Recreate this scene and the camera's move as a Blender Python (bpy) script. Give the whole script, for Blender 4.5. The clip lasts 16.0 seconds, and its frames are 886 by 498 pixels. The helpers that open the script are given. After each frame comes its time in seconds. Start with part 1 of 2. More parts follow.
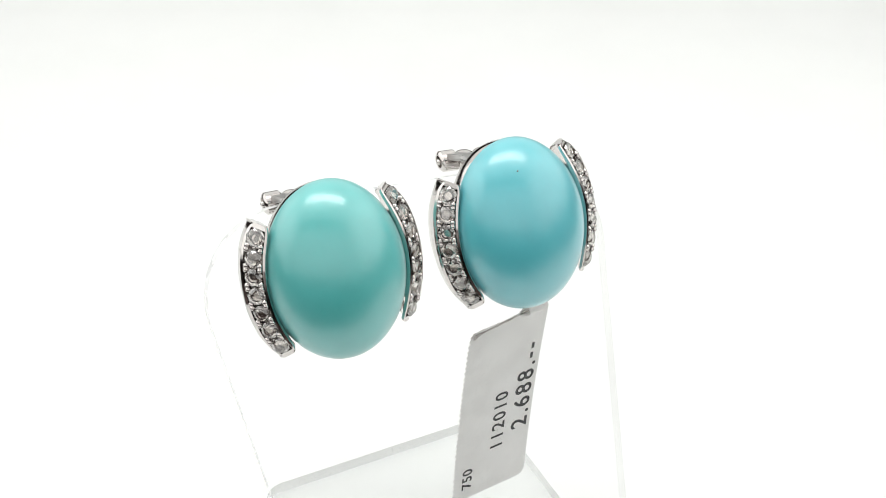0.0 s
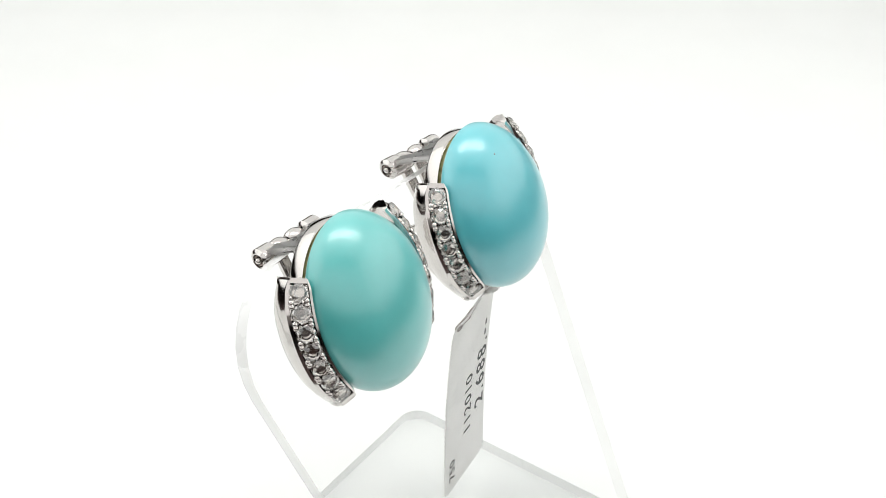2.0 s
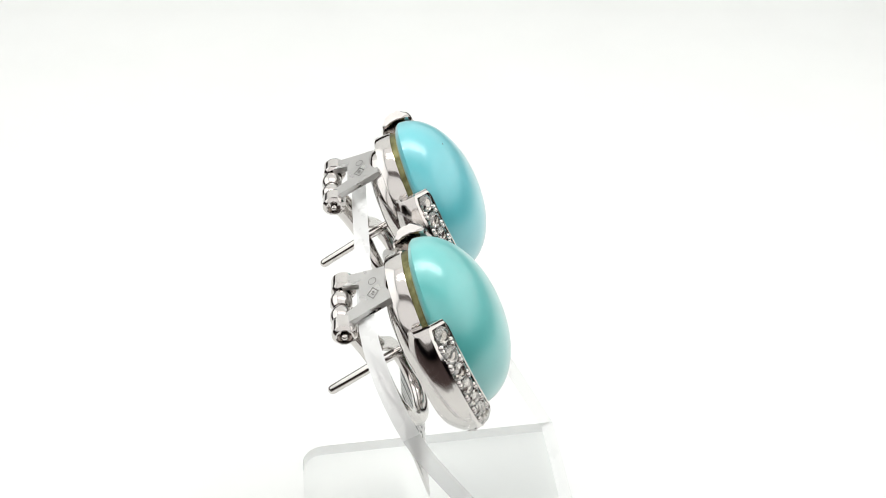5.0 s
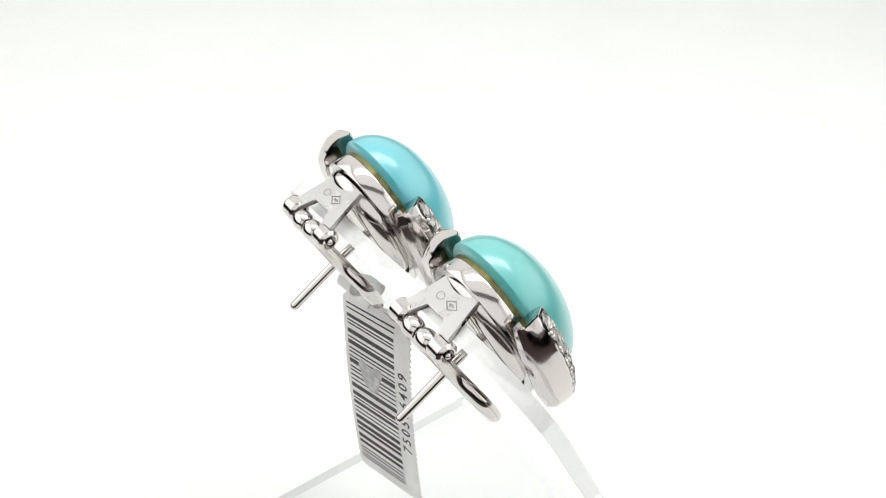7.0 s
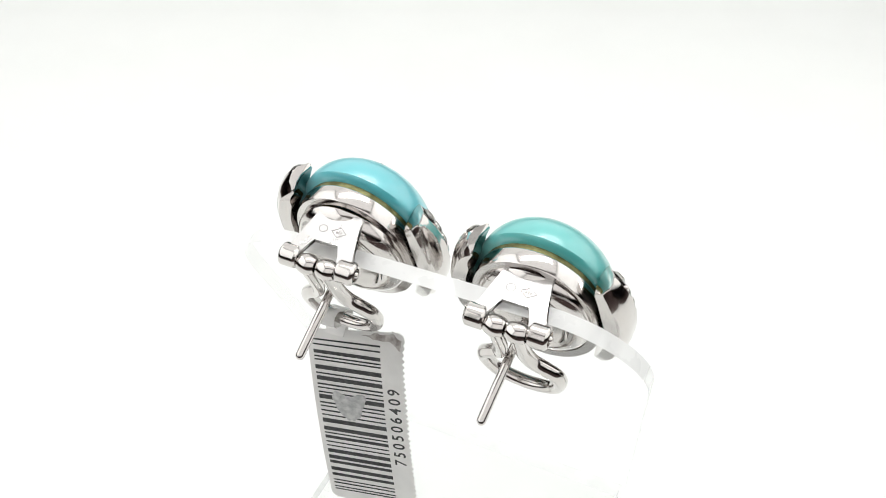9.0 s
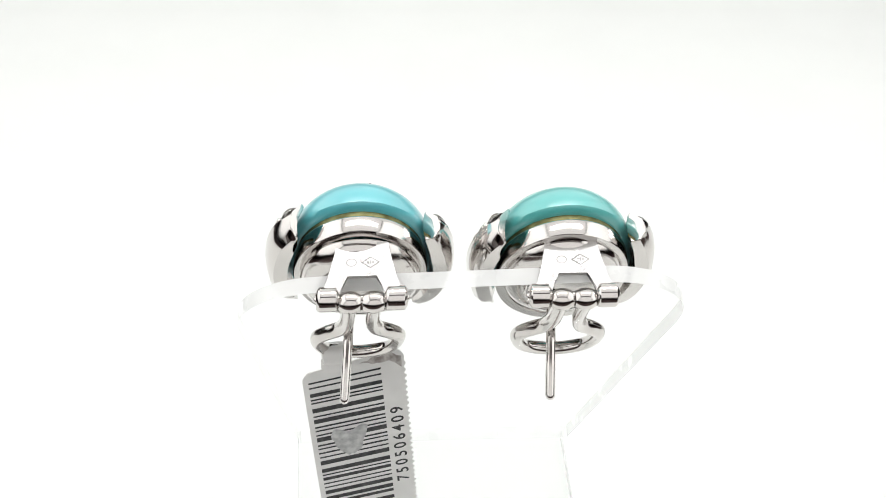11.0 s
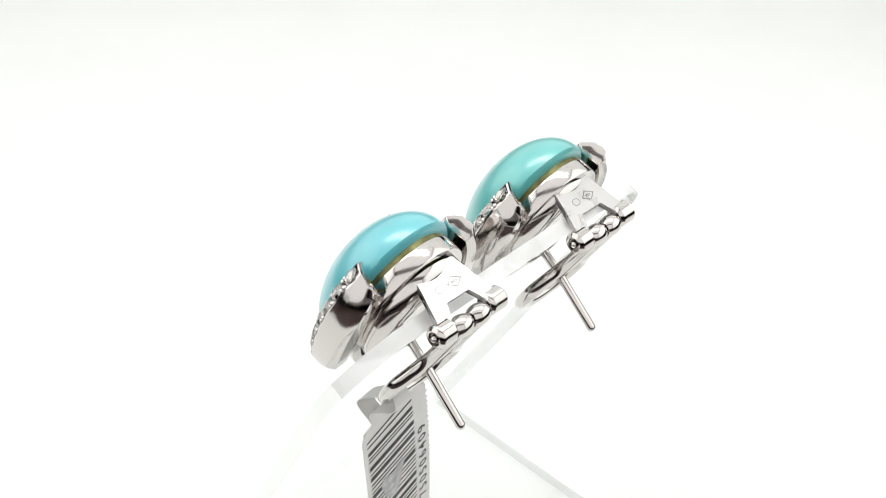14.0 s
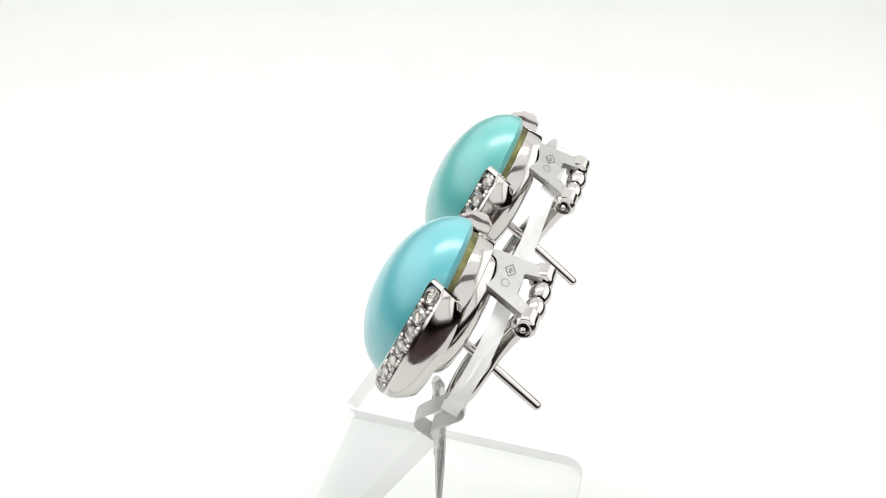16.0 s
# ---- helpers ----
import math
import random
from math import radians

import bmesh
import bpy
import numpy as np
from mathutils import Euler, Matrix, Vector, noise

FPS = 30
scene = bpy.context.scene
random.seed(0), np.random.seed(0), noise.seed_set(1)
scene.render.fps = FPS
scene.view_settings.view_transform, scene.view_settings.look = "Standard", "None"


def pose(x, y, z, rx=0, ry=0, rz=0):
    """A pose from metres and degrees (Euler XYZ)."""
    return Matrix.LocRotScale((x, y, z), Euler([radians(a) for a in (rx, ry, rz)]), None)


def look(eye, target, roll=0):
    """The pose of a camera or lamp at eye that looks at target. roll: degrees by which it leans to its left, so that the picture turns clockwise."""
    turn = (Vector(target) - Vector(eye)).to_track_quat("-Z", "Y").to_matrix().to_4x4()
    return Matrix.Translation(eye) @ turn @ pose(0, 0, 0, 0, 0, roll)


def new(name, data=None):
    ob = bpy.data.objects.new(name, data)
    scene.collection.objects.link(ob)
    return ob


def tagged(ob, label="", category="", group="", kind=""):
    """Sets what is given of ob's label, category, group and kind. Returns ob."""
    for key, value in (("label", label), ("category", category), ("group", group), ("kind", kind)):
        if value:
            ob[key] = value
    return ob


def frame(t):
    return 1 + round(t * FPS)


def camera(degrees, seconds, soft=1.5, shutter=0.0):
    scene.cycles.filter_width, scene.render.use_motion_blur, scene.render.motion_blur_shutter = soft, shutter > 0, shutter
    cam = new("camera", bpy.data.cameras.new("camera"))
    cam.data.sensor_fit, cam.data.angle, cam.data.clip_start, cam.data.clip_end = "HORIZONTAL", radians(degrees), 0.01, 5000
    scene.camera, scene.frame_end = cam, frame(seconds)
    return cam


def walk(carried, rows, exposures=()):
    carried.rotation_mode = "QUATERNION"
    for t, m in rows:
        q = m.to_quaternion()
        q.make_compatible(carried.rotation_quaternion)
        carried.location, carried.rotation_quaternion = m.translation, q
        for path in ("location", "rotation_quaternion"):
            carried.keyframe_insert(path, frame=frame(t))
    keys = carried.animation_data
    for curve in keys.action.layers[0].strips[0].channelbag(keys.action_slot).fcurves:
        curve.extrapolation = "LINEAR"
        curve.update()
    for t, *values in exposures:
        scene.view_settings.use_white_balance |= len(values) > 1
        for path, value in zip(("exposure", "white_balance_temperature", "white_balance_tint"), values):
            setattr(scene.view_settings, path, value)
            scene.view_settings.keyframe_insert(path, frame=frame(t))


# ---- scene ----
# ---- camera ----
cam = camera(40.4, 16.0, soft=0.6)
EYE = Vector((-0.00028, -0.11526, 0.14278))
AIM = EYE + 0.15 * Vector((0, math.cos(radians(37.32)), -math.sin(radians(37.32))))
walk(cam, [(0.0, look(EYE, AIM, 1.68)), (16.0, look(EYE, AIM, 1.68))], exposures=[(0.0, -0.03), (16.0, -0.03)])

# The display turns at a steady rate about the upright line through the origin.
START, RATE = 25.69, 14.40
MM = 0.001
LIFT = 44.65                     # the earrings' own origin lies this high over the table

# ---- light ----
world = bpy.data.worlds.new("world")
scene.world = world
world.use_nodes = True
world.node_tree.nodes["Background"].inputs[0].default_value = (1.0, 1.0, 1.0, 1)
world.node_tree.nodes["Background"].inputs[1].default_value = 0.02


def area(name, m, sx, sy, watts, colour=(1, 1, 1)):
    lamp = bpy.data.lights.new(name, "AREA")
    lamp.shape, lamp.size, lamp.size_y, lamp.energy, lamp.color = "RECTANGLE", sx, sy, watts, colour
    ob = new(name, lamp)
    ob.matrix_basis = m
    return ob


ROOF = 0.42
area("diffuser_light", look((0, 0.048, ROOF - 0.012), (0, 0.048, 0)), 0.50, 0.42, 0.62, (0.985, 0.995, 0.985))
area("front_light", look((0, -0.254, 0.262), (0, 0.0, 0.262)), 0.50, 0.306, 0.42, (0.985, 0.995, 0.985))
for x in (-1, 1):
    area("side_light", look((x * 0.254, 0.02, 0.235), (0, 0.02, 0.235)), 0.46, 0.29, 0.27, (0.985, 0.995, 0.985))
for y in (0.040, 0.092):
    area("strip_light", look((0, y, ROOF - 0.03), (0, y * 0.5, 0.0)), 0.36, 0.022, 0.29)


# ---- materials ----
def shader(name, colour, rough=0.5, metal=0.0):
    m = bpy.data.materials.new(name)
    m.use_nodes = True
    b = m.node_tree.nodes["Principled BSDF"]
    b.inputs["Base Color"].default_value = (*colour, 1)
    b.inputs["Roughness"].default_value, b.inputs["Metallic"].default_value = rough, metal
    return m, m.node_tree, b


def noise_mix(nt, socket, c1, c2, scale, detail=4.0, low=0.35, high=0.65):
    tc, n = nt.nodes.new("ShaderNodeTexCoord"), nt.nodes.new("ShaderNodeTexNoise")
    n.inputs["Scale"].default_value, n.inputs["Detail"].default_value = scale, detail
    r = nt.nodes.new("ShaderNodeValToRGB")
    r.color_ramp.elements[0].position, r.color_ramp.elements[1].position = low, high
    r.color_ramp.elements[0].color, r.color_ramp.elements[1].color = (*c1, 1), (*c2, 1)
    nt.links.new(tc.outputs["Object"], n.inputs["Vector"])
    nt.links.new(n.outputs["Fac"], r.inputs["Fac"])
    nt.links.new(r.outputs["Color"], socket)
    return n


def bump(nt, b, scale, strength, distance):
    tc, n, k = nt.nodes.new("ShaderNodeTexCoord"), nt.nodes.new("ShaderNodeTexNoise"), nt.nodes.new("ShaderNodeBump")
    n.inputs["Scale"].default_value, n.inputs["Detail"].default_value = scale, 5.0
    k.inputs["Strength"].default_value, k.inputs["Distance"].default_value = strength, distance
    nt.links.new(tc.outputs["Object"], n.inputs["Vector"])
    nt.links.new(n.outputs["Fac"], k.inputs["Height"])
    nt.links.new(k.outputs["Normal"], b.inputs["Normal"])


def grey(v):
    return (v, v, v)


def turquoise(name, c1, c2):
    m, nt, b = shader(name, c1, 0.33)
    noise_mix(nt, b.inputs["Base Color"], c1, c2, 160.0, 5.0, 0.3, 0.7)
    b.inputs["Coat Weight"].default_value, b.inputs["Coat Roughness"].default_value, b.inputs["Coat IOR"].default_value = 0.5, 0.06, 1.5
    b.inputs["IOR"].default_value = 2.1
    b.inputs["Sheen Weight"].default_value, b.inputs["Sheen Roughness"].default_value = 0.3, 0.6
    bump(nt, b, 900.0, 0.03, 0.0002)
    return m


STONE_GREEN = turquoise("stone_green", (0.034, 0.415, 0.395), (0.058, 0.475, 0.455))
STONE_BLUE = turquoise("stone_blue", (0.036, 0.435, 0.495), (0.060, 0.495, 0.555))

GOLD, nt, b = shader("white_gold", (0.66, 0.63, 0.61), 0.10, 1.0)
noise_mix(nt, b.inputs["Roughness"], grey(0.06), grey(0.17), 350.0)
bump(nt, b, 500.0, 0.05, 0.0002)

SATIN, nt, b = shader("satin_gold", (0.56, 0.55, 0.54), 0.24, 1.0)
noise_mix(nt, b.inputs["Roughness"], grey(0.26), grey(0.40), 700.0)
bump(nt, b, 900.0, 0.035, 0.0002)

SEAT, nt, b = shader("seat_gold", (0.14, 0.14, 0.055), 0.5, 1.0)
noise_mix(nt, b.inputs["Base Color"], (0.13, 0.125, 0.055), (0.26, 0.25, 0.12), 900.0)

DIAMOND, nt, b = shader("diamond", (0.94, 0.925, 0.885), 0.0)
b.inputs["Transmission Weight"].default_value, b.inputs["IOR"].default_value = 1.0, 2.42

def clear_sheet(name):
    """Polished clear acrylic: it lets light straight through and mirrors a little more at a slant."""
    m, nt, b = shader(name, (0.98, 0.985, 0.98), 0.02)
    see, shine, mix = (nt.nodes.new(k) for k in ("ShaderNodeBsdfTransparent", "ShaderNodeBsdfGlossy", "ShaderNodeMixShader"))
    see.inputs["Color"].default_value, shine.inputs["Roughness"].default_value = (0.994, 0.996, 0.995, 1), 0.03
    slant, gain = nt.nodes.new("ShaderNodeLayerWeight"), nt.nodes.new("ShaderNodeMath")
    slant.inputs["Blend"].default_value = 0.2
    gain.operation = "MULTIPLY_ADD"
    gain.inputs[1].default_value, gain.inputs[2].default_value = 0.02, 0.004
    nt.links.new(slant.outputs["Facing"], gain.inputs[0])
    nt.links.new(gain.outputs[0], mix.inputs["Fac"])
    nt.links.new(see.outputs[0], mix.inputs[1])
    nt.links.new(shine.outputs[0], mix.inputs[2])
    nt.links.new(mix.outputs[0], nt.nodes["Material Output"].inputs["Surface"])
    nt.nodes.remove(b)
    return m


ACRYLIC = clear_sheet("acrylic")


def milky(name, clear, low, high):
    """Cut acrylic edge: a white, lightly frosted skin that lets part of what is behind show through."""
    m, nt, b = shader(name, (0.86, 0.865, 0.86), 0.4)
    b.inputs["IOR"].default_value = 1.49
    noise_mix(nt, b.inputs["Roughness"], grey(low), grey(high), 300.0)
    see, mix = nt.nodes.new("ShaderNodeBsdfTransparent"), nt.nodes.new("ShaderNodeMixShader")
    noise_mix(nt, mix.inputs["Fac"], grey(clear - 0.03), grey(clear + 0.03), 60.0)
    nt.links.new(b.outputs[0], mix.inputs[1])
    nt.links.new(see.outputs[0], mix.inputs[2])
    nt.links.new(mix.outputs[0], nt.nodes["Material Output"].inputs["Surface"])
    return m


SAWN = milky("sawn_acrylic", 0.24, 0.2, 0.4)

CUT = milky("cut_acrylic", 0.8, 0.1, 0.2)
SIDE = milky("side_acrylic", 0.52, 0.15, 0.3)
RIM = milky("polished_rim", 0.22, 0.05, 0.15)

# Dark gold paints the shade inside the stamped marks; the stone's pit shares it.
STAMP_SHADE_PIT, nt, b = shader("stamp_shade_pit_gold", (0.28, 0.27, 0.26), 0.5, 1.0)
noise_mix(nt, b.inputs["Roughness"], grey(0.4), grey(0.6), 900.0)

PAPER, nt, b = shader("paper", (0.80, 0.80, 0.79), 0.55)
noise_mix(nt, b.inputs["Base Color"], (0.73, 0.72, 0.705), (0.80, 0.79, 0.775), 260.0)
bump(nt, b, 1500.0, 0.15, 0.0002)

INK, nt, b = shader("ink", (0.02, 0.02, 0.022), 0.5)
noise_mix(nt, b.inputs["Base Color"], (0.012, 0.012, 0.014), (0.05, 0.05, 0.05), 1800.0)
WORN, nt, b = shader("worn_ink", (0.3, 0.3, 0.31), 0.5)
noise_mix(nt, b.inputs["Base Color"], (0.34, 0.34, 0.345), (0.56, 0.56, 0.555), 1100.0)

# Torn paper whose brown-grey tone stands in for the shade in the curl.
TORN_SHADE, nt, b = shader("shaded_torn_paper", (0.40, 0.36, 0.34), 0.7)
noise_mix(nt, b.inputs["Base Color"], (0.28, 0.245, 0.23), (0.58, 0.55, 0.53), 1300.0)
bump(nt, b, 2500.0, 0.3, 0.0002)

SHEET, nt, b = shader("white_sheet", (0.86, 0.87, 0.86), 0.6)
noise_mix(nt, b.inputs["Base Color"], (0.85, 0.86, 0.85), (0.88, 0.885, 0.875), 40.0)
PAGE, nt, b = shader("photo_sheet", (0.77, 0.78, 0.77), 0.6)
noise_mix(nt, b.inputs["Base Color"], (0.79, 0.80, 0.785), (0.805, 0.815, 0.80), 40.0)
HOOD, nt, b = shader("hood_cloth", (0.6, 0.6, 0.6), 0.8)
noise_mix(nt, b.inputs["Base Color"], (0.17, 0.15, 0.145), (0.21, 0.19, 0.185), 60.0)
DARK, nt, b = shader("dark_room", (0.035, 0.03, 0.03), 0.8)
noise_mix(nt, b.inputs["Base Color"], (0.04, 0.022, 0.02), (0.06, 0.035, 0.032), 12.0)


# ---- mesh tools (millimetres) ----
def bm_scaled(bm, s=MM):
    for v in bm.verts:
        v.co *= s
    return bm


def mesh_of(name, bm, material, smooth=True):
    bmesh.ops.recalc_face_normals(bm, faces=bm.faces[:])
    if bm.calc_volume(signed=True) < 0 and all(len(e.link_faces) == 2 for e in bm.edges):
        bmesh.ops.reverse_faces(bm, faces=bm.faces[:])
    bm_scaled(bm)
    me = bpy.data.meshes.new(name)
    bm.to_mesh(me)
    bm.free()
    me.materials.append(material)
    for p in me.polygons:
        p.use_smooth = bool(smooth)
    if smooth:
        me.set_sharp_from_angle(angle=radians(38 if smooth is True else smooth))
    return me


def part(name, bm, material, parent, label="", smooth=True):
    ob = new(name, bm if isinstance(bm, bpy.types.Mesh) else mesh_of(name, bm, material, smooth))
    ob.parent = parent
    return tagged(ob, label)


def grid(nu, nv, fn, close_u=False, close_v=False):
    bm = bmesh.new()
    iu, iv = nu + (not close_u), nv + (not close_v)
    vs = [[bm.verts.new(fn(i / nu, j / nv)) for j in range(iv)] for i in range(iu)]
    for i in range(nu):
        for j in range(nv):
            a, b2 = vs[i], vs[(i + 1) % iu]
            bm.faces.new((a[j], b2[j], b2[(j + 1) % iv], a[(j + 1) % iv]))
    return bm


def loft(rings, cap=True, closed=False):
    """Rings of equally many points, skinned; capped at both ends."""
    bm = bmesh.new()
    vs = [[bm.verts.new(p) for p in r] for r in rings]
    n = len(vs[0])
    pairs = list(zip(vs, vs[1:])) + ([(vs[-1], vs[0])] if closed else [])
    for a, c in pairs:
        for k in range(n):
            bm.faces.new((a[k], a[(k + 1) % n], c[(k + 1) % n], c[k]))
    if cap and not closed:
        bm.faces.new(vs[0][::-1])
        bm.faces.new(vs[-1])
    return bm


def curve_points(points, steps=8):
    """A smooth line through points."""
    p = [Vector(q) for q in points]
    p = [2 * p[0] - p[1]] + p + [2 * p[-1] - p[-2]]
    out = []
    for i in range(1, len(p) - 2):
        for k in range(steps):
            t = k / steps
            out.append(0.5 * (2 * p[i] + (p[i + 1] - p[i - 1]) * t + (2 * p[i - 1] - 5 * p[i] + 4 * p[i + 1] - p[i + 2]) * t * t
                              + (3 * p[i] - p[i - 1] - 3 * p[i + 1] + p[i + 2]) * t ** 3))
    return out + [p[-2]]


def tube(points, radius, sides=14, round_ends=True, flat=1.0):
    pts = [Vector(q) for q in points]
    rings, side = [], None
    for i, c in enumerate(pts):
        d = (pts[min(i + 1, len(pts) - 1)] - pts[max(i - 1, 0)]).normalized()
        if side is None:
            side = d.orthogonal().normalized()
        side = (side - d * side.dot(d)).normalized()
        up = d.cross(side)
        rings.append((c, d, side, up))
    out = []

    def ring(c, side, up, r):
        return [c + r * (math.cos(a) * side + flat * math.sin(a) * up) for a in (2 * math.pi * k / sides for k in range(sides))]
    if round_ends:
        c, d, s, u = rings[0]
        for a in (80, 55, 28):
            out.append(ring(c - d * radius * math.sin(radians(a)), s, u, radius * math.cos(radians(a))))
    for c, d, s, u in rings:
        out.append(ring(c, s, u, radius))
    if round_ends:
        c, d, s, u = rings[-1]
        for a in (28, 55, 80):
            out.append(ring(c + d * radius * math.sin(radians(a)), s, u, radius * math.cos(radians(a))))
    return loft(out)


def prism(outline, depth, fn, bevel=0.12):
    """An outline (2D) given depth along a third axis; fn maps (p, q, h) to space."""
    bm = bmesh.new()
    n = len(outline)
    lo = [bm.verts.new((p, q, 0)) for p, q in outline]
    hi = [bm.verts.new((p, q, depth)) for p, q in outline]
    bm.faces.new(lo[::-1])
    bm.faces.new(hi)
    for k in range(n):
        bm.faces.new((lo[k], lo[(k + 1) % n], hi[(k + 1) % n], hi[k]))
    if bevel:
        bmesh.ops.bevel(bm, geom=bm.edges[:], offset=bevel, segments=2, affect="EDGES", clamp_overlap=True)
    for v in bm.verts:
        v.co = fn(*v.co)
    return bm


def thing(name, label, category, group=""):
    ob = new(name)
    ob.empty_display_size = 0.005
    return tagged(ob, label, category, group)


# ---- the light box ----
def slab(name, lo, hi, material, label):
    bm = bmesh.new()
    bmesh.ops.create_cube(bm, size=1.0)
    for v in bm.verts:
        v.co = [1000 * (l + (h - l) * (c + 0.5)) for l, h, c in zip(lo, hi, v.co)]
    return tagged(new(name, mesh_of(name, bm, material, False)), label, "wall", kind="structure")


HX, SKIRT, ROOM = 0.26, 0.075, 0.8
slab("ground", (-ROOM, -ROOM, -0.014), (ROOM, ROOM, -0.004), DARK, "dark table top under the photo sheet")
slab("backdrop", (-0.19, -0.085, -0.004), (0.19, 0.285, 0.0), PAGE, "plain white photo sheet on the table")
for k, n in enumerate(("wall_west", "wall_east")):
    x = (-1, 1)[k] * (HX + 0.004)
    slab(n, (x - 0.002, -HX - 0.006, SKIRT), (x + 0.002, HX + 0.006, ROOF), SHEET, "white inner side of the lamp hood")
slab("wall_south", (-HX - 0.001, -HX - 0.006, SKIRT), (HX + 0.001, -HX - 0.002, ROOF), HOOD, "grey inner side of the lamp hood")
slab("wall_north", (-HX - 0.001, HX + 0.002, SKIRT), (HX + 0.001, HX + 0.006, ROOF), SHEET, "white inner side of the lamp hood")
slab("ceiling", (-HX, -HX, ROOF + 0.002), (HX, HX, ROOF + 0.008), HOOD, "grey top of the lamp hood")
slab("room_wall_west", (-ROOM - 0.02, -ROOM, -0.004), (-ROOM - 0.001, ROOM, 0.9), DARK, "dark room wall")
slab("room_wall_east", (ROOM + 0.001, -ROOM, -0.004), (ROOM + 0.02, ROOM, 0.9), DARK, "dark room wall")
slab("room_wall_south", (-ROOM, -ROOM - 0.02, -0.004), (ROOM, -ROOM - 0.001, 0.9), DARK, "dark room wall")
slab("room_wall_north", (-ROOM, ROOM + 0.001, -0.004), (ROOM, ROOM + 0.02, 0.9), DARK, "dark room wall")
slab("room_ceiling", (-ROOM, -ROOM, 0.901), (ROOM, ROOM, 0.92), DARK, "dark room ceiling")

# ---- the clear stand ----
TILT = 28.4                       # the panel leans back by this
SN, CS = math.sin(radians(TILT)), math.cos(radians(TILT))


def rounded(points, radius, steps=7):
    """A polygon whose corners are rounded; radius: one for each corner."""
    out = []
    n = len(points)
    for i in range(n):
        p, a, c = (Vector(points[k % n]) for k in (i, i - 1, i + 1))
        r = radius[i]
        if r <= 0:
            out.append(p)
            continue
        d1, d2 = (a - p).normalized(), (c - p).normalized()
        half = d1.angle(d2) / 2
        cut = r / math.tan(half)
        mid = p + (d1 + d2).normalized() * r / math.sin(half)
        s = p + d1 * cut - mid
        e = p + d2 * cut - mid
        turn = s.angle_signed(e)
        for k in range(steps + 1):
            w = -turn * k / steps
            out.append(mid + Vector((s.x * math.cos(w) - s.y * math.sin(w), s.x * math.sin(w) + s.y * math.cos(w))))
    return out


THICK = 2.0
BEND_Y = -21.5
stand = thing("display_stand", "clear acrylic earring stand with a leaning panel on a square base", "display stand")


def on_panel(p, q, h):
    """p across, q up the panel from its foot, h behind its front face."""
    return (p, BEND_Y + q * SN + h * CS, 2.0 + q * CS - h * SN)


panel_outline = rounded([(-22.0, 0.4), (20.8, 0.4), (25.8, 63.0), (-29.8, 66.4)], [0.3, 0.3, 11.0, 11.0], 9)
part("panel", prism(panel_outline, THICK, on_panel, 0.25), ACRYLIC, stand, "slanted clear panel with rounded upper corners")
base_outline = rounded([(-21.2, -21.4), (21.2, -21.4), (19.2, 19.2), (-20.8, 18.6)], [0.6, 0.6, 3.2, 3.2], 7)
part("base_plate", prism(base_outline, THICK, lambda p, q, h: (p, q, h + 0.02), 0.25), ACRYLIC, stand, "square clear base plate with rounded corners")
for o in stand.children:
    face = Vector((0, CS, -SN)) if o.name.startswith("panel") else Vector((0, 0, 1))
    o.visible_shadow = False
    o.data.materials.append(SAWN if o.name.startswith("panel") else RIM)
    o.data.materials.append(CUT)
    o.data.materials.append(SIDE)
    for q in o.data.polygons:
        q.material_index = int(abs(q.normal.dot(face)) < 0.5)
        if q.material_index and o.name.startswith("panel") and q.normal.x > 0.9:
            q.material_index = 2
        if q.material_index and o.name.startswith("panel") and q.normal.x < -0.95:
            q.material_index = 3
        if o.name.startswith("base") and q.normal.y < -0.6:      # the fold into the panel stays clear
            q.material_index = 0

# ---- the earrings ----
GIRDLE, DOME_A, DOME_B, DOME_H = 4.4, 8.5, 10.95, 6.3


def oval(a, b, w, n=56):
    return [(a * math.cos(2 * math.pi * k / n), b * math.sin(2 * math.pi * k / n), w) for k in range(n)]


def cabochon():
    rings = [oval(DOME_A * 0.90, DOME_B * 0.90, GIRDLE - 0.75, 72), oval(DOME_A * 0.975, DOME_B * 0.975, GIRDLE - 0.35, 72)]
    for k in range(0, 23):
        f = radians(88.5 * k / 22)
        s = math.cos(f) ** 0.96
        rings.append(oval(DOME_A * s, DOME_B * s, GIRDLE + DOME_H * math.sin(f), 72))
    return loft(rings)


def ring_band(a, b, w0, w1, thick, n=56, round_=0.2):
    """A closed oval band between two heights."""
    prof = [(0, w0 + round_), (round_ * 0.4, w0), (thick - round_ * 0.4, w0), (thick, w0 + round_), (thick, w1 - round_), (thick - round_ * 0.4, w1), (round_ * 0.4, w1), (0, w1 - round_)]
    rings = []
    for k in range(n):
        f = 2 * math.pi * k / n
        rings.append([((a - d) * math.cos(f), (b - d) * math.sin(f), w) for d, w in prof])
    return loft(rings, closed=True)


def back_cup():
    rings = []
    for k, w in ((0.95, 1.4), (1.0, 0.8), (0.99, 0.1), (0.93, -0.6), (0.82, -1.05), (0.74, -1.2), (0.66, -1.1), (0.60, -0.6), (0.5, -0.3)):
        rings.append([(u, v + 0.6, q) for u, v, q in oval(7.1 * k, 8.2 * k, w)])
    return loft(rings)


BAR_A, BAR_B = 9.85, 12.9
BAR_SPAN = {-1: (7.85, -0.45), 1: (8.35, 0.1)}   # half length and middle of each bar
SPLAY = radians(38)              # slant of the bars' front faces
FC, FS = math.cos(SPLAY), math.sin(SPLAY)


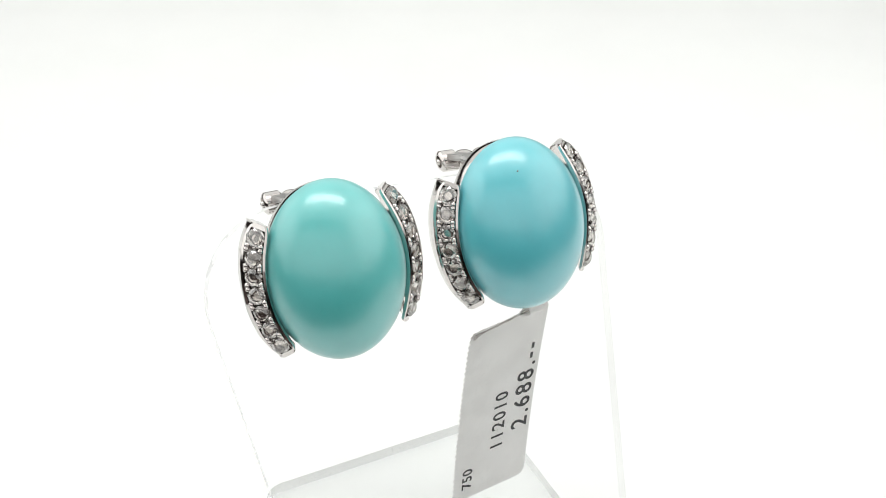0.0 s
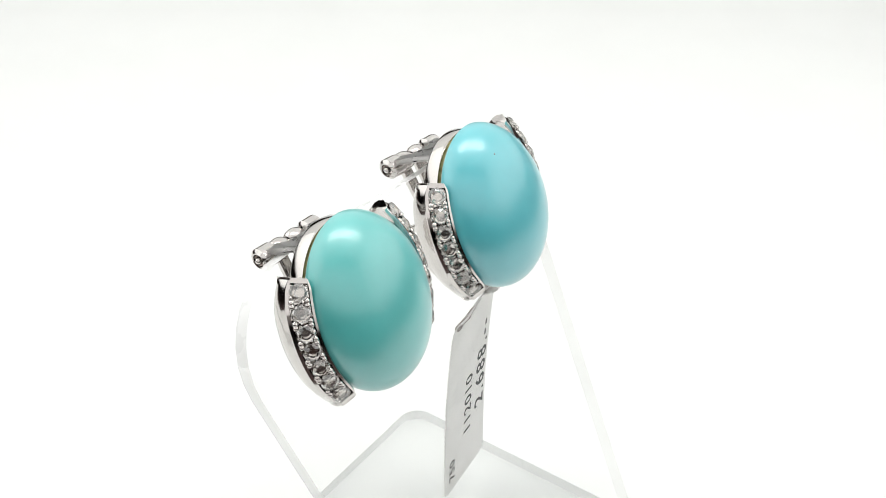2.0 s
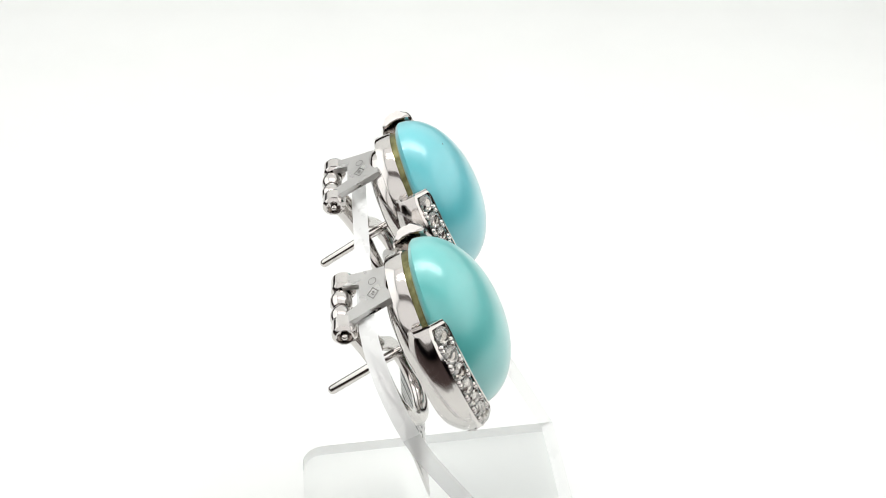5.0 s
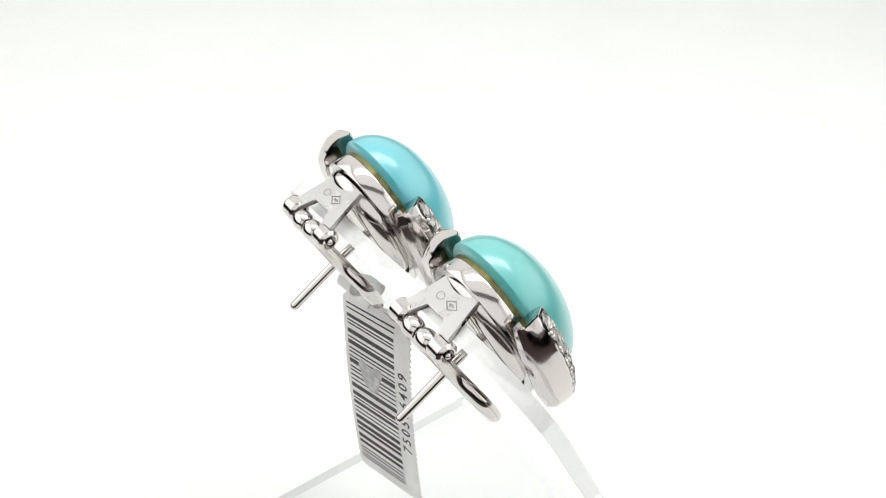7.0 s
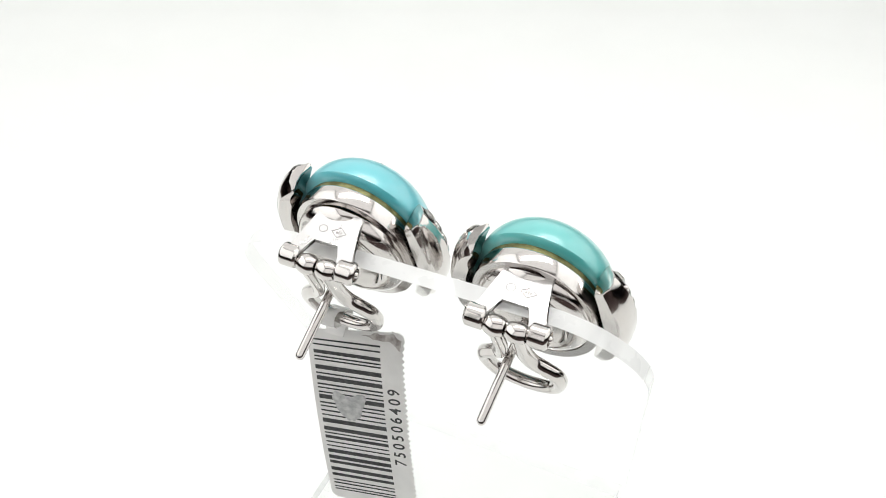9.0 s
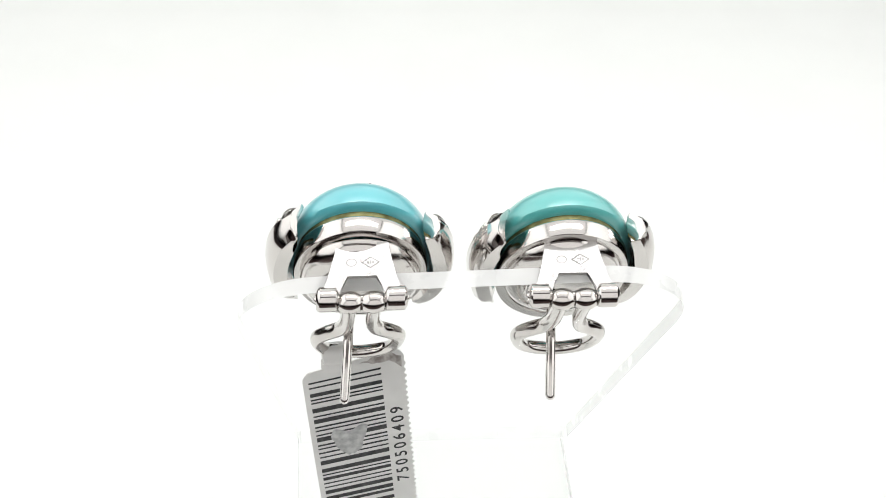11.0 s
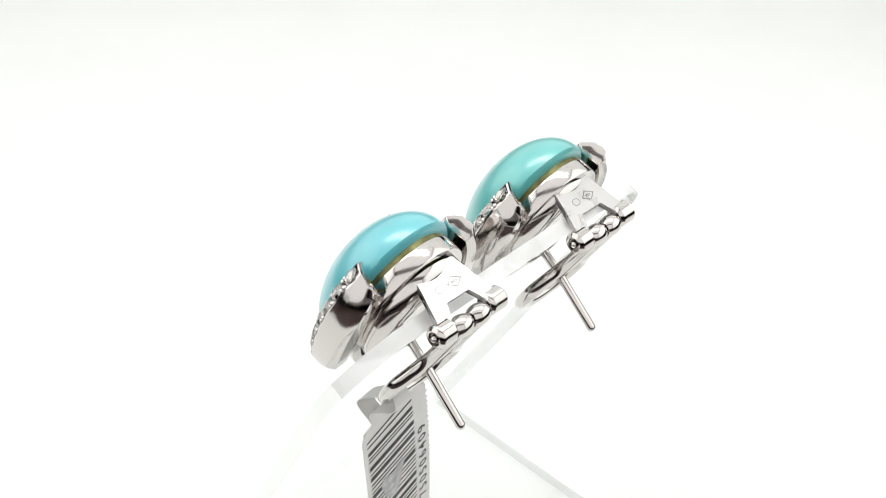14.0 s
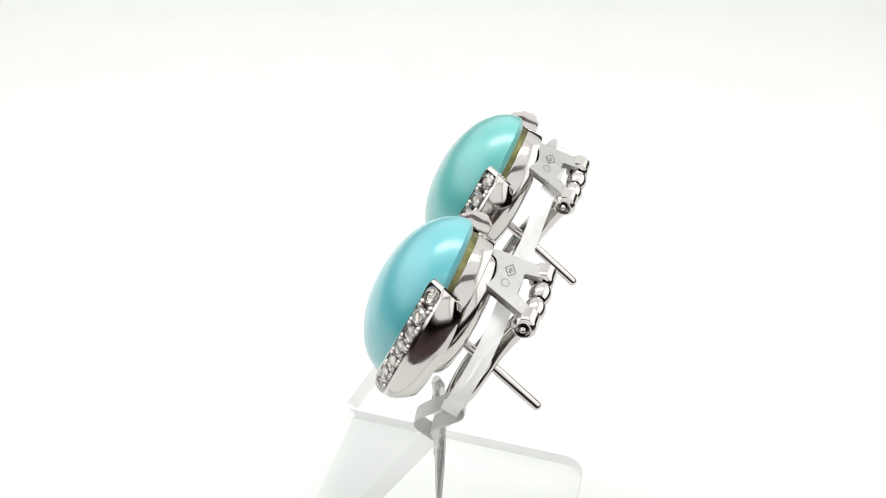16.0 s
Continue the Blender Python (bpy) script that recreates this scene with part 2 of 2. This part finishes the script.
def bar_at(v, side):
    """The middle of a bar's front face at height v, and the way outwards from it."""
    u = BAR_A * math.sqrt(1 - (v / BAR_B) ** 2)
    out = Vector((u / BAR_A ** 2, v / BAR_B ** 2, 0)).normalized()
    return Vector((side * u, v, 0)), Vector((side * out.x, out.y, 0))


def bar_body(side):
    BAR_V, BAR_MID = BAR_SPAN[side]
    rings = []
    n = 36
    for k in range(n + 1):
        t = 0.5 - 0.5 * math.cos(math.pi * k / n)
        v = BAR_MID + BAR_V * (2 * t - 1)
        c, out = bar_at(v, side)
        e = abs(2 * t - 1)
        top = 5.2 - 0.2 * e ** 2
        low = 0.8 + 0.9 * e ** 3

        near = max(0.0, 1.0 - (1 - e) * BAR_V / 1.3)      # rounded corners of the front face
        slim = 1.0 - 0.22 * near ** 2.5

        def face(p, q):
            """p across the slanting face, q out from it."""
            p = 0.15 + (p - 0.15) * slim
            return (p * FC + q * FS, top - p * FS + q * FC)
        hollow = (0.15, 1.0)[side > 0] * max(0.0, 1.0 - (1 - e) * BAR_V / 3.0) ** 0.7      # the back is scooped out towards the ends
        dip = -0.5 if (1 - e) * BAR_V > 0.3 else 0.03
        prof = [face(-1.45, -0.4), face(-1.36, -0.06), face(-1.1, 0.03), face(-1.02, dip), face(1.22, dip), face(1.3, 0.03), face(1.68, -0.05), face(1.8, -0.28),
                (1.28, 3.2), (1.15, 2.4), (0.85, low + 0.6), (0.3, low), (-1.3 + 1.2 * hollow, low), (-1.7 + 1.75 * hollow, low + 1.2), (-1.75 + 1.6 * hollow, 4.4 - 0.5 * hollow)]
        slant = 0.08 * near ** 2 * math.copysign(1, 2 * t - 1)      # the ends are cut so that they face the stone
        thin = max(0.0, 1.0 - (1 - e) * BAR_V / 3.2) ** 1.5 * 0.22      # drawn in towards the ends
        prof = [(-0.6 + (d + 0.6) * (1 - thin), w) for d, w in prof]
        under = 0.35 * hollow ** 2 * math.copysign(1, 2 * t - 1)      # and undercut
        rings.append([c + out * d + Vector((0, slant * d - under * (top - w), w)) for d, w in prof])
    # rounded, drawn-in ends
    def shrunk(r, f, push):
        m = sum(r, Vector()) / len(r)
        return [m + Vector(((p.x - m.x) * f, (p.y - m.y) * f + push, (p.z - m.z) * (0.15 + 0.85 * f))) for p in r]
    ends = ((0.985, 0.22), (0.95, 0.3))
    rings = [shrunk(rings[0], f, -h) for f, h in ends[::-1]] + rings + [shrunk(rings[-1], f, h) for f, h in ends]
    return loft(rings)


def brilliant():
    """A round cut stone: table, crown, girdle and pavilion, in facets."""
    r, n = 1.12, 10
    rings = []
    for rad, w, off in ((0.52, 0.34, 0.5), (0.80, 0.16, 0.0), (1.0, 0.0, 0.5), (1.0, -0.06, 0.5), (0.55, -0.42, 0.0), (0.06, -0.78, 0.5)):
        rings.append([(r * rad * math.cos(2 * math.pi * (k + off) / n), r * rad * math.sin(2 * math.pi * (k + off) / n), r * w) for k in range(n)])
    bm = bmesh.new()
    vs = [[bm.verts.new(p) for p in q] for q in rings]
    offs = (0.5, 0.0, 0.5, 0.5, 0.0, 0.5)
    bm.faces.new(vs[0][::-1])
    bm.faces.new(vs[-1])
    for i in range(5):
        a, c = vs[i], vs[i + 1]
        for k in range(n):
            if offs[i] == offs[i + 1]:
                bm.faces.new((a[k], a[(k + 1) % n], c[(k + 1) % n], c[k]))
            elif offs[i] == 0.5:
                bm.faces.new((a[k], a[(k + 1) % n], c[(k + 1) % n]))
                bm.faces.new((a[k], c[(k + 1) % n], c[k]))
            else:
                bm.faces.new((a[k], a[(k + 1) % n], c[k]))
                bm.faces.new((a[(k + 1) % n], c[(k + 1) % n], c[k]))
    return bm


STONES = 7
BRILLIANT = mesh_of("diamond", brilliant(), DIAMOND, False)


def bead_mesh():
    bm = bmesh.new()
    bmesh.ops.create_icosphere(bm, subdivisions=2, radius=0.36)
    return mesh_of("bead", bm, GOLD)


BEAD = bead_mesh()


def bead_places(side):
    """Little gold grains that hold the stones, two pairs in each gap."""
    BAR_V, BAR_MID = BAR_SPAN[side]
    for k in range(1, STONES):
        v = BAR_MID + (BAR_V - 0.1) * (2 * k / STONES - 1)
        c, way = bar_at(v, side)
        along = Vector((-way.y, way.x, 0))
        for d in (-0.74, 0.96):
            for a in (-0.24, 0.24):
                if abs(v - BAR_MID + a) <= BAR_V - 0.3:
                    yield c + way * d * FC + along * a + Vector((0, 0, 5.14 - d * FS - 0.2 * (v / BAR_V) ** 2))


def hinge_plate():
    """The flap from the back of the head to the hinge, with a square notch between its knuckles."""
    out = [(-2.9, 1.6), (2.9, 1.6), (3.2, -1.0), (4.4, -4.6), (2.5, -4.9), (1.7, -2.5), (-1.7, -2.5), (-2.5, -4.9), (-4.4, -4.6), (-3.2, -1.0)]
    return prism(out, 0.75, lambda p, q, h: (p, 7.6 + h - 0.05 * q, q), 0.14)


def barrel(u0, u1, r=1.4, v=7.6, w=-5.0, ball=False):
    """A hinge sleeve along u, hollow at its ends; ball: bulging like a bead."""
    n, rings = 10, []
    prof = [(0.75, 0.4), (0.7, 0.52), (0.05, 0.58), (0.0, 0.7)]
    half = (u1 - u0) / 2
    for k in range(n + 1):
        x = -1 + 2 * k / n
        s = math.sqrt(max(0.0, 1 - 0.42 * x * x)) if ball else 1 - 0.16 * abs(x) ** 14
        prof.append((0.12 + (half - 0.12) * (x + 1), s))
    prof += [(2 * half - d, s) for d, s in ((0.0, 0.7), (0.05, 0.58), (0.7, 0.52), (0.75, 0.4))]
    for d, s in prof:
        rings.append([(u0 + d, v + r * s * math.cos(2 * math.pi * k / 24), w + r * s * math.sin(2 * math.pi * k / 24)) for k in range(24)])
    return loft(rings)


def hinge_pin():
    return tube([(-4.9, 7.6, -5.0), (4.9, 7.6, -5.0)], 0.42, 12)


def omega_wire():
    half = [(1.4, 6.9, -5.7), (1.4, 4.3, -5.6), (1.5, 1.6, -5.45), (2.1, -0.7, -5.3), (3.5, -2.2, -5.2), (4.7, -3.9, -5.1), (4.75, -6.2, -5.0), (3.9, -8.5, -4.9), (2.1, -9.8, -4.85)]
    pts = half + [(0, -10.2, -4.85)] + [(-u, v, w) for u, v, w in half[::-1]]
    return tube(curve_points(pts, 6), 0.92, 14, True, 0.85)


def hallmark():
    """The stamped lozenge and oval on the flap."""
    bm = bmesh.new()
    for cu, kind in ((-0.9, 4), (1.2, 14)):
        for k in range(kind):
            a0, a1 = 2 * math.pi * k / kind, 2 * math.pi * (k + 1) / kind
            ring = []
            for a, r in ((a0, 1.0), (a1, 1.0), (a1, 0.82), (a0, 0.82)):
                ring.append(bm.verts.new((cu + (1.05 if kind == 4 else 0.6) * r * math.cos(a), 8.47, -1.0 + (0.72 if kind == 4 else 0.5) * r * math.sin(a))))
            bm.faces.new(ring)
    for k in range(3):
        u, r = -0.9 + 0.28 * (k - 1), 0.2 - 0.06 * abs(k - 1)
        bm.faces.new([bm.verts.new((u + p, 8.47, -1.0 + q)) for p, q in ((-0.08, -r), (0.08, -r), (0.08, r), (-0.08, r))])
    for v in bm.verts:
        v.co.y = 8.38 - 0.05 * v.co.z
    return bm


HEAD_LEAN = radians(6.0)         # the head stands a little steeper than the clip behind it


# The head also faces squarely forward, while the clip hangs a little askew.
HEAD = Matrix.Translation(Vector((0, 0, 5)) * MM) @ pose(0, 0, 0, 0, 1.0, 0) @ Matrix.Translation(Vector((0, 0, -5)) * MM) \
    @ Matrix.Translation(Vector((0, -0.3, 3.0)) * MM) @ Matrix.Rotation(HEAD_LEAN, 4, "X") @ Matrix.Translation(Vector((0, 0, -3.0)) * MM)


def headed(bm, out=0.0):
    for q in bm.verts:
        q.co = (HEAD @ (q.co * MM)) / MM + Vector((0, 0, out))
    return bm


def skewed(bm, k):
    """The clip's hinge line runs a little askew to the head."""
    for q in bm.verts:
        q.co.y -= k * q.co.x
    return bm


def earring(stone, label, out, skew):
    e = thing("earring", label, "earring", "pair of earrings")
    part("cabochon", headed(cabochon(), out), stone, e, "polished domed oval turquoise stone")
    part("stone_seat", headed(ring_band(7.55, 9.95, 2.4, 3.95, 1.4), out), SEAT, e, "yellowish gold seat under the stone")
    part("gallery_ring", headed(ring_band(7.85, 10.2, 1.0, 3.0, 1.3, 64), out), GOLD, e)
    part("back_cup", headed(back_cup(), 0.0), GOLD, e, "smooth white gold back")
    if stone is STONE_BLUE:
        bm = bmesh.new()
        bmesh.ops.create_icosphere(bm, subdivisions=2, radius=0.13, matrix=Matrix.Translation((-0.95, 7.75, 8.85)) @ Matrix.Diagonal((1, 1, 0.5, 1)))
        part("pit", headed(bm, out), STAMP_SHADE_PIT, e, "tiny dark natural pit in the stone")
    for side in (-1, 1):
        body = part("side_bar", headed(bar_body(side), out), GOLD, e, "curved white gold bar set with a row of diamonds", 40)
        for q in bead_places(side):
            part("bead", BEAD, None, body).matrix_basis = Matrix.Translation(Vector((0, 0, out)) * MM) @ HEAD @ Matrix.Translation(q * MM)
        BAR_V, BAR_MID = BAR_SPAN[side]
        for k in range(STONES):
            v = BAR_MID + (BAR_V - 0.1) * (2 * (k + 0.5) / STONES - 1)
            c, side_way = bar_at(v, side)
            d = part("diamond", BRILLIANT, None, body)
            d.matrix_basis = Matrix.Translation(Vector((0, 0, out)) * MM) @ HEAD @ Matrix.Translation((c + side_way * 0.09 + Vector((0, 0, 5.14 - 0.2 * (v / BAR_V) ** 2))) * MM) @ Matrix.Rotation(SPLAY, 4, Vector((-side_way.y, side_way.x, 0))) @ Euler((random.uniform(-.12, .12), random.uniform(-.12, .12), random.uniform(0, 1.5))).to_matrix().to_4x4()
    plate = part("hinge_plate", skewed(hinge_plate(), skew), SATIN, e, "flat tapering gold flap with stamped marks")
    part("stamp", skewed(hallmark(), skew), STAMP_SHADE_PIT, plate, smooth=False)
    part("hinge_barrel", skewed(barrel(-5.0, -2.5), skew), GOLD, e)
    part("hinge_barrel", skewed(barrel(2.5, 5.0), skew), GOLD, e)
    part("hinge_pin", skewed(hinge_pin(), skew), GOLD, e)
    part("knuckle", skewed(barrel(-2.45, -0.15, 1.28, 7.5, -5.4, True), skew), GOLD, e)
    part("knuckle", skewed(barrel(0.15, 2.45, 1.28, 7.5, -5.4, True), skew), GOLD, e)
    part("omega_clip", skewed(omega_wire(), skew), GOLD, e, "bent wire clip loop")
    part("post", tube([(1.0, -2.0, -0.9), (1.2, -2.6, -6.0), (1.5, -3.8, -13.0)], 0.57, 14), GOLD, e, "straight polished ear post")
    return e


# Their own axes: across, up the panel, out from it.
LEAN = Matrix(((1, 0, 0), (0, SN, -CS), (0, CS, SN))).to_4x4()


def earring_place(x, w, roll):
    return Matrix.Translation(Vector((x, 10.2 * SN - w * CS, 10.2 * CS + w * SN + LIFT)) * MM) @ LEAN @ pose(0, 0, 0, 0, 0, roll) @ pose(0, 0, 0, 0, -1.0, 0)


ear_a = earring(STONE_GREEN, "white gold earring with greenish turquoise cabochon on the stand", -0.75, 0.05)
ear_b = earring(STONE_BLUE, "white gold earring with bluish turquoise cabochon above the tag", 0.0, 0.13)

# ---- the price tag ----
TAG_W, TAG_H = 13.2, 32.6


def tag_at(a, b, h=0.0):
    """a across the tag, b down it, h in front of its front face."""
    f = radians(10)
    bow = 0.55 * math.sin(math.pi * b / TAG_H) - 1.6 * math.exp(-b / 1.1) * (1 - a / TAG_W)
    x = 4.5 + a * math.cos(f) + h * math.sin(f) - 0.07 * (b - 6)
    y = 1.4 + a * math.sin(f) - h * math.cos(f) + bow - 0.03 * (b - 6)
    return Vector((x, y, -5.2 - b - 0.085 * a + LIFT))


def tag_sheet():
    na, nb = 16, 60
    t = 0.16
    bm = bmesh.new()

    def edge(s, b):
        a = s * TAG_W
        if s == 0:
            a += 0.17 * math.sin(b * 2 * math.pi / 0.95) + 0.12 * noise.noise((b * 1.3, 0, 0)) + 0.1
        r = 1.3
        if b < r:
            cut = r - math.sqrt(max(0, r * r - (r - b) ** 2))
            a = min(max(a, cut), TAG_W - cut)
        if b > TAG_H - r:
            cut = r - math.sqrt(max(0, r * r - (r - TAG_H + b) ** 2))
            a = min(max(a, cut * 0.8), TAG_W - cut)
        return a
    bs = [TAG_H * k / (nb * 3) for k in range(nb * 3 + 1)]
    front = [[bm.verts.new(tag_at(edge(i / na, b), b, 0)) for i in range(na + 1)] for b in bs]
    rear = [[bm.verts.new(tag_at(edge(i / na, b), b, -t)) for i in range(na + 1)] for b in bs]
    for j in range(len(bs) - 1):
        for i in range(na):
            bm.faces.new((front[j][i], front[j][i + 1], front[j + 1][i + 1], front[j + 1][i]))
            bm.faces.new((rear[j][i], rear[j + 1][i], rear[j + 1][i + 1], rear[j][i + 1]))
        bm.faces.new((front[j][0], front[j + 1][0], rear[j + 1][0], rear[j][0]))
        bm.faces.new((front[j][na], rear[j][na], rear[j + 1][na], front[j + 1][na]))
    for i in range(na):
        bm.faces.new((front[0][i], rear[0][i], rear[0][i + 1], front[0][i + 1]))
        bm.faces.new((front[-1][i], front[-1][i + 1], rear[-1][i + 1], rear[-1][i]))
    return bm


def ribbon(points, width, thick, across):
    pts = curve_points(points, 6)
    rings = []
    s = Vector(across).normalized()
    for i, c in enumerate(pts):
        d = (pts[min(i + 1, len(pts) - 1)] - pts[max(i - 1, 0)]).normalized()
        u = d.cross(s).normalized()
        rings.append([c + s * x + u * y for x, y in ((-width / 2, -thick / 2), (width / 2, -thick / 2), (width / 2, thick / 2), (-width / 2, thick / 2))])
    return loft(rings)


def printed(text, size, a, b, h, mirrored, gap=1.0):
    """Lettering that runs up the tag from (a, b), a being the foot of the letters."""
    cu = bpy.data.curves.new("print", "FONT")
    cu.body, cu.size, cu.space_character, cu.offset = text, size, gap, size * 0.014
    ob = bpy.data.objects.new("print", cu)
    scene.collection.objects.link(ob)
    bpy.context.view_layer.update()
    me = bpy.data.meshes.new_from_object(ob.evaluated_get(bpy.context.evaluated_depsgraph_get()))
    bpy.data.objects.remove(ob)
    bm = bmesh.new()
    bm.from_mesh(me)
    bpy.data.meshes.remove(me)
    for v in bm.verts:
        p, q = v.co.x, v.co.y
        v.co = tag_at(a + q if mirrored else a - q, b - p, h)
    return bm


def bars():
    """The bar code: strips across the tag."""
    rnd = random.Random(4)
    b = 1.5
    while b < TAG_H - 1.2:
        w = rnd.choice((0.26, 0.26, 0.3, 0.6, 0.75, 0.8))
        bm = bmesh.new()
        vs = [[bm.verts.new(tag_at(3.2 + 9.3 * i / 6, bb, -0.19)) for i in range(7)] for bb in (b, b + w)]
        for i in range(6):
            bm.faces.new((vs[0][i], vs[0][i + 1], vs[1][i + 1], vs[1][i]))
        b += w + rnd.choice((0.3, 0.38, 0.55, 0.8))
        yield bm


def smear():
    """The rubbed patch on the bar code."""
    bm = bmesh.new()
    n = 40
    mid = bm.verts.new(tag_at(8.2, 12.5, -0.215))
    ring = []
    for k in range(n):
        f = 2 * math.pi * k / n
        r = 1 + 0.16 * noise.noise((math.cos(f) * 2.2, math.sin(f) * 2.2, 3.0)) + 0.08 * math.cos(4 * f + math.pi)
        ring.append(bm.verts.new(tag_at(8.2 + 2.2 * r * math.cos(f) * (1 - 0.45 * math.sin(f)), 12.7 + 2.9 * r * math.sin(f) + 1.0 * max(0.0, -math.sin(f)) ** 9, -0.215)))
    for k in range(n):
        bm.faces.new((mid, ring[k], ring[(k + 1) % n]))
    return bm


def torn_edge():
    """The rough fold along the top of the tag, thicker at its scalloped side."""
    rings = []
    n = 40
    for k in range(n + 1):
        t = k / n
        a = 0.5 + (TAG_W - 1.1) * t
        r = (0.55 * (1 - t) ** 2 + 0.17) * (1 + 0.35 * noise.noise((a * 1.1, 5.0, 0)))
        if 0.5 < t < 0.78:
            r *= 0.45
        b = 0.25 + 0.35 * (1 - t) + 0.16 * noise.noise((a * 0.8, 1.0, 0)) + 0.7 * max(0.0, 0.12 - t) / 0.12
        rings.append([tag_at(a, b + r * math.sin(f), 0.02 + 0.55 * r * math.cos(f)) for f in (2 * math.pi * q / 8 for q in range(8))])
    return loft(rings)


tag = thing("price_tag", "white paper price tag hanging from the earring clip", "price tag")
part("paper_strip", tag_sheet(), PAPER, tag, "white strip with a finely scalloped edge")
part("tail", ribbon([tag_at(9.4, 0.6, -0.3), tag_at(9.4, -1.2, -0.9), (13.6, 6.0, -2.6 + LIFT), (13.5, 6.2, -0.9 + LIFT), (13.4, 5.2, -0.5 + LIFT), (13.4, 4.2, -1.2 + LIFT), tag_at(9.2, -1.8, 0.2), tag_at(9.2, 0.5, 0.15)], 2.6, 0.12, (1, 0.1, 0)), PAPER, tag, "narrow paper tail looped through the clip")
part("torn_edge", torn_edge(), TORN_SHADE, tag, "curled torn upper edge, the shade of its curl coloured brown-grey")
part("print", printed("2.688.--", 4.0, 12.5, 23.0, 0.03, False, 1.26), INK, tag, "printed price 2.688.--", False)
part("print", printed("112010", 3.1, 8.3, 25.4, 0.03, False, 1.2), INK, tag, "printed number 112010", False)
part("print", printed("750", 2.4, 3.2, 30.8, 0.03, False, 1.1), INK, tag, "printed number 750", False)
for strip in bars():
    part("bar_code_line", strip, INK, tag, "printed black line of the bar code", False)
part("rubbed_patch", smear(), WORN, tag, "grey rubbed patch", False)
part("print", printed("750506409", 2.35, 0.9, 23.2, -0.19, True, 1.44), INK, tag, "printed number 750506409", False)


# ---- what moves ----
def motions():
    turns = [(0.5 * k, pose(0, 0, 0, 0, 0, START + RATE * 0.5 * k)) for k in range(33)]
    for ob, m in ((stand, Matrix.Identity(4)), (tag, Matrix.Identity(4)), (ear_a, earring_place(-13.5, 0.1, 0.5)), (ear_b, earring_place(10.3, 0.1, 3.0))):
        walk(ob, [(t, r @ m) for t, r in turns])


motions()
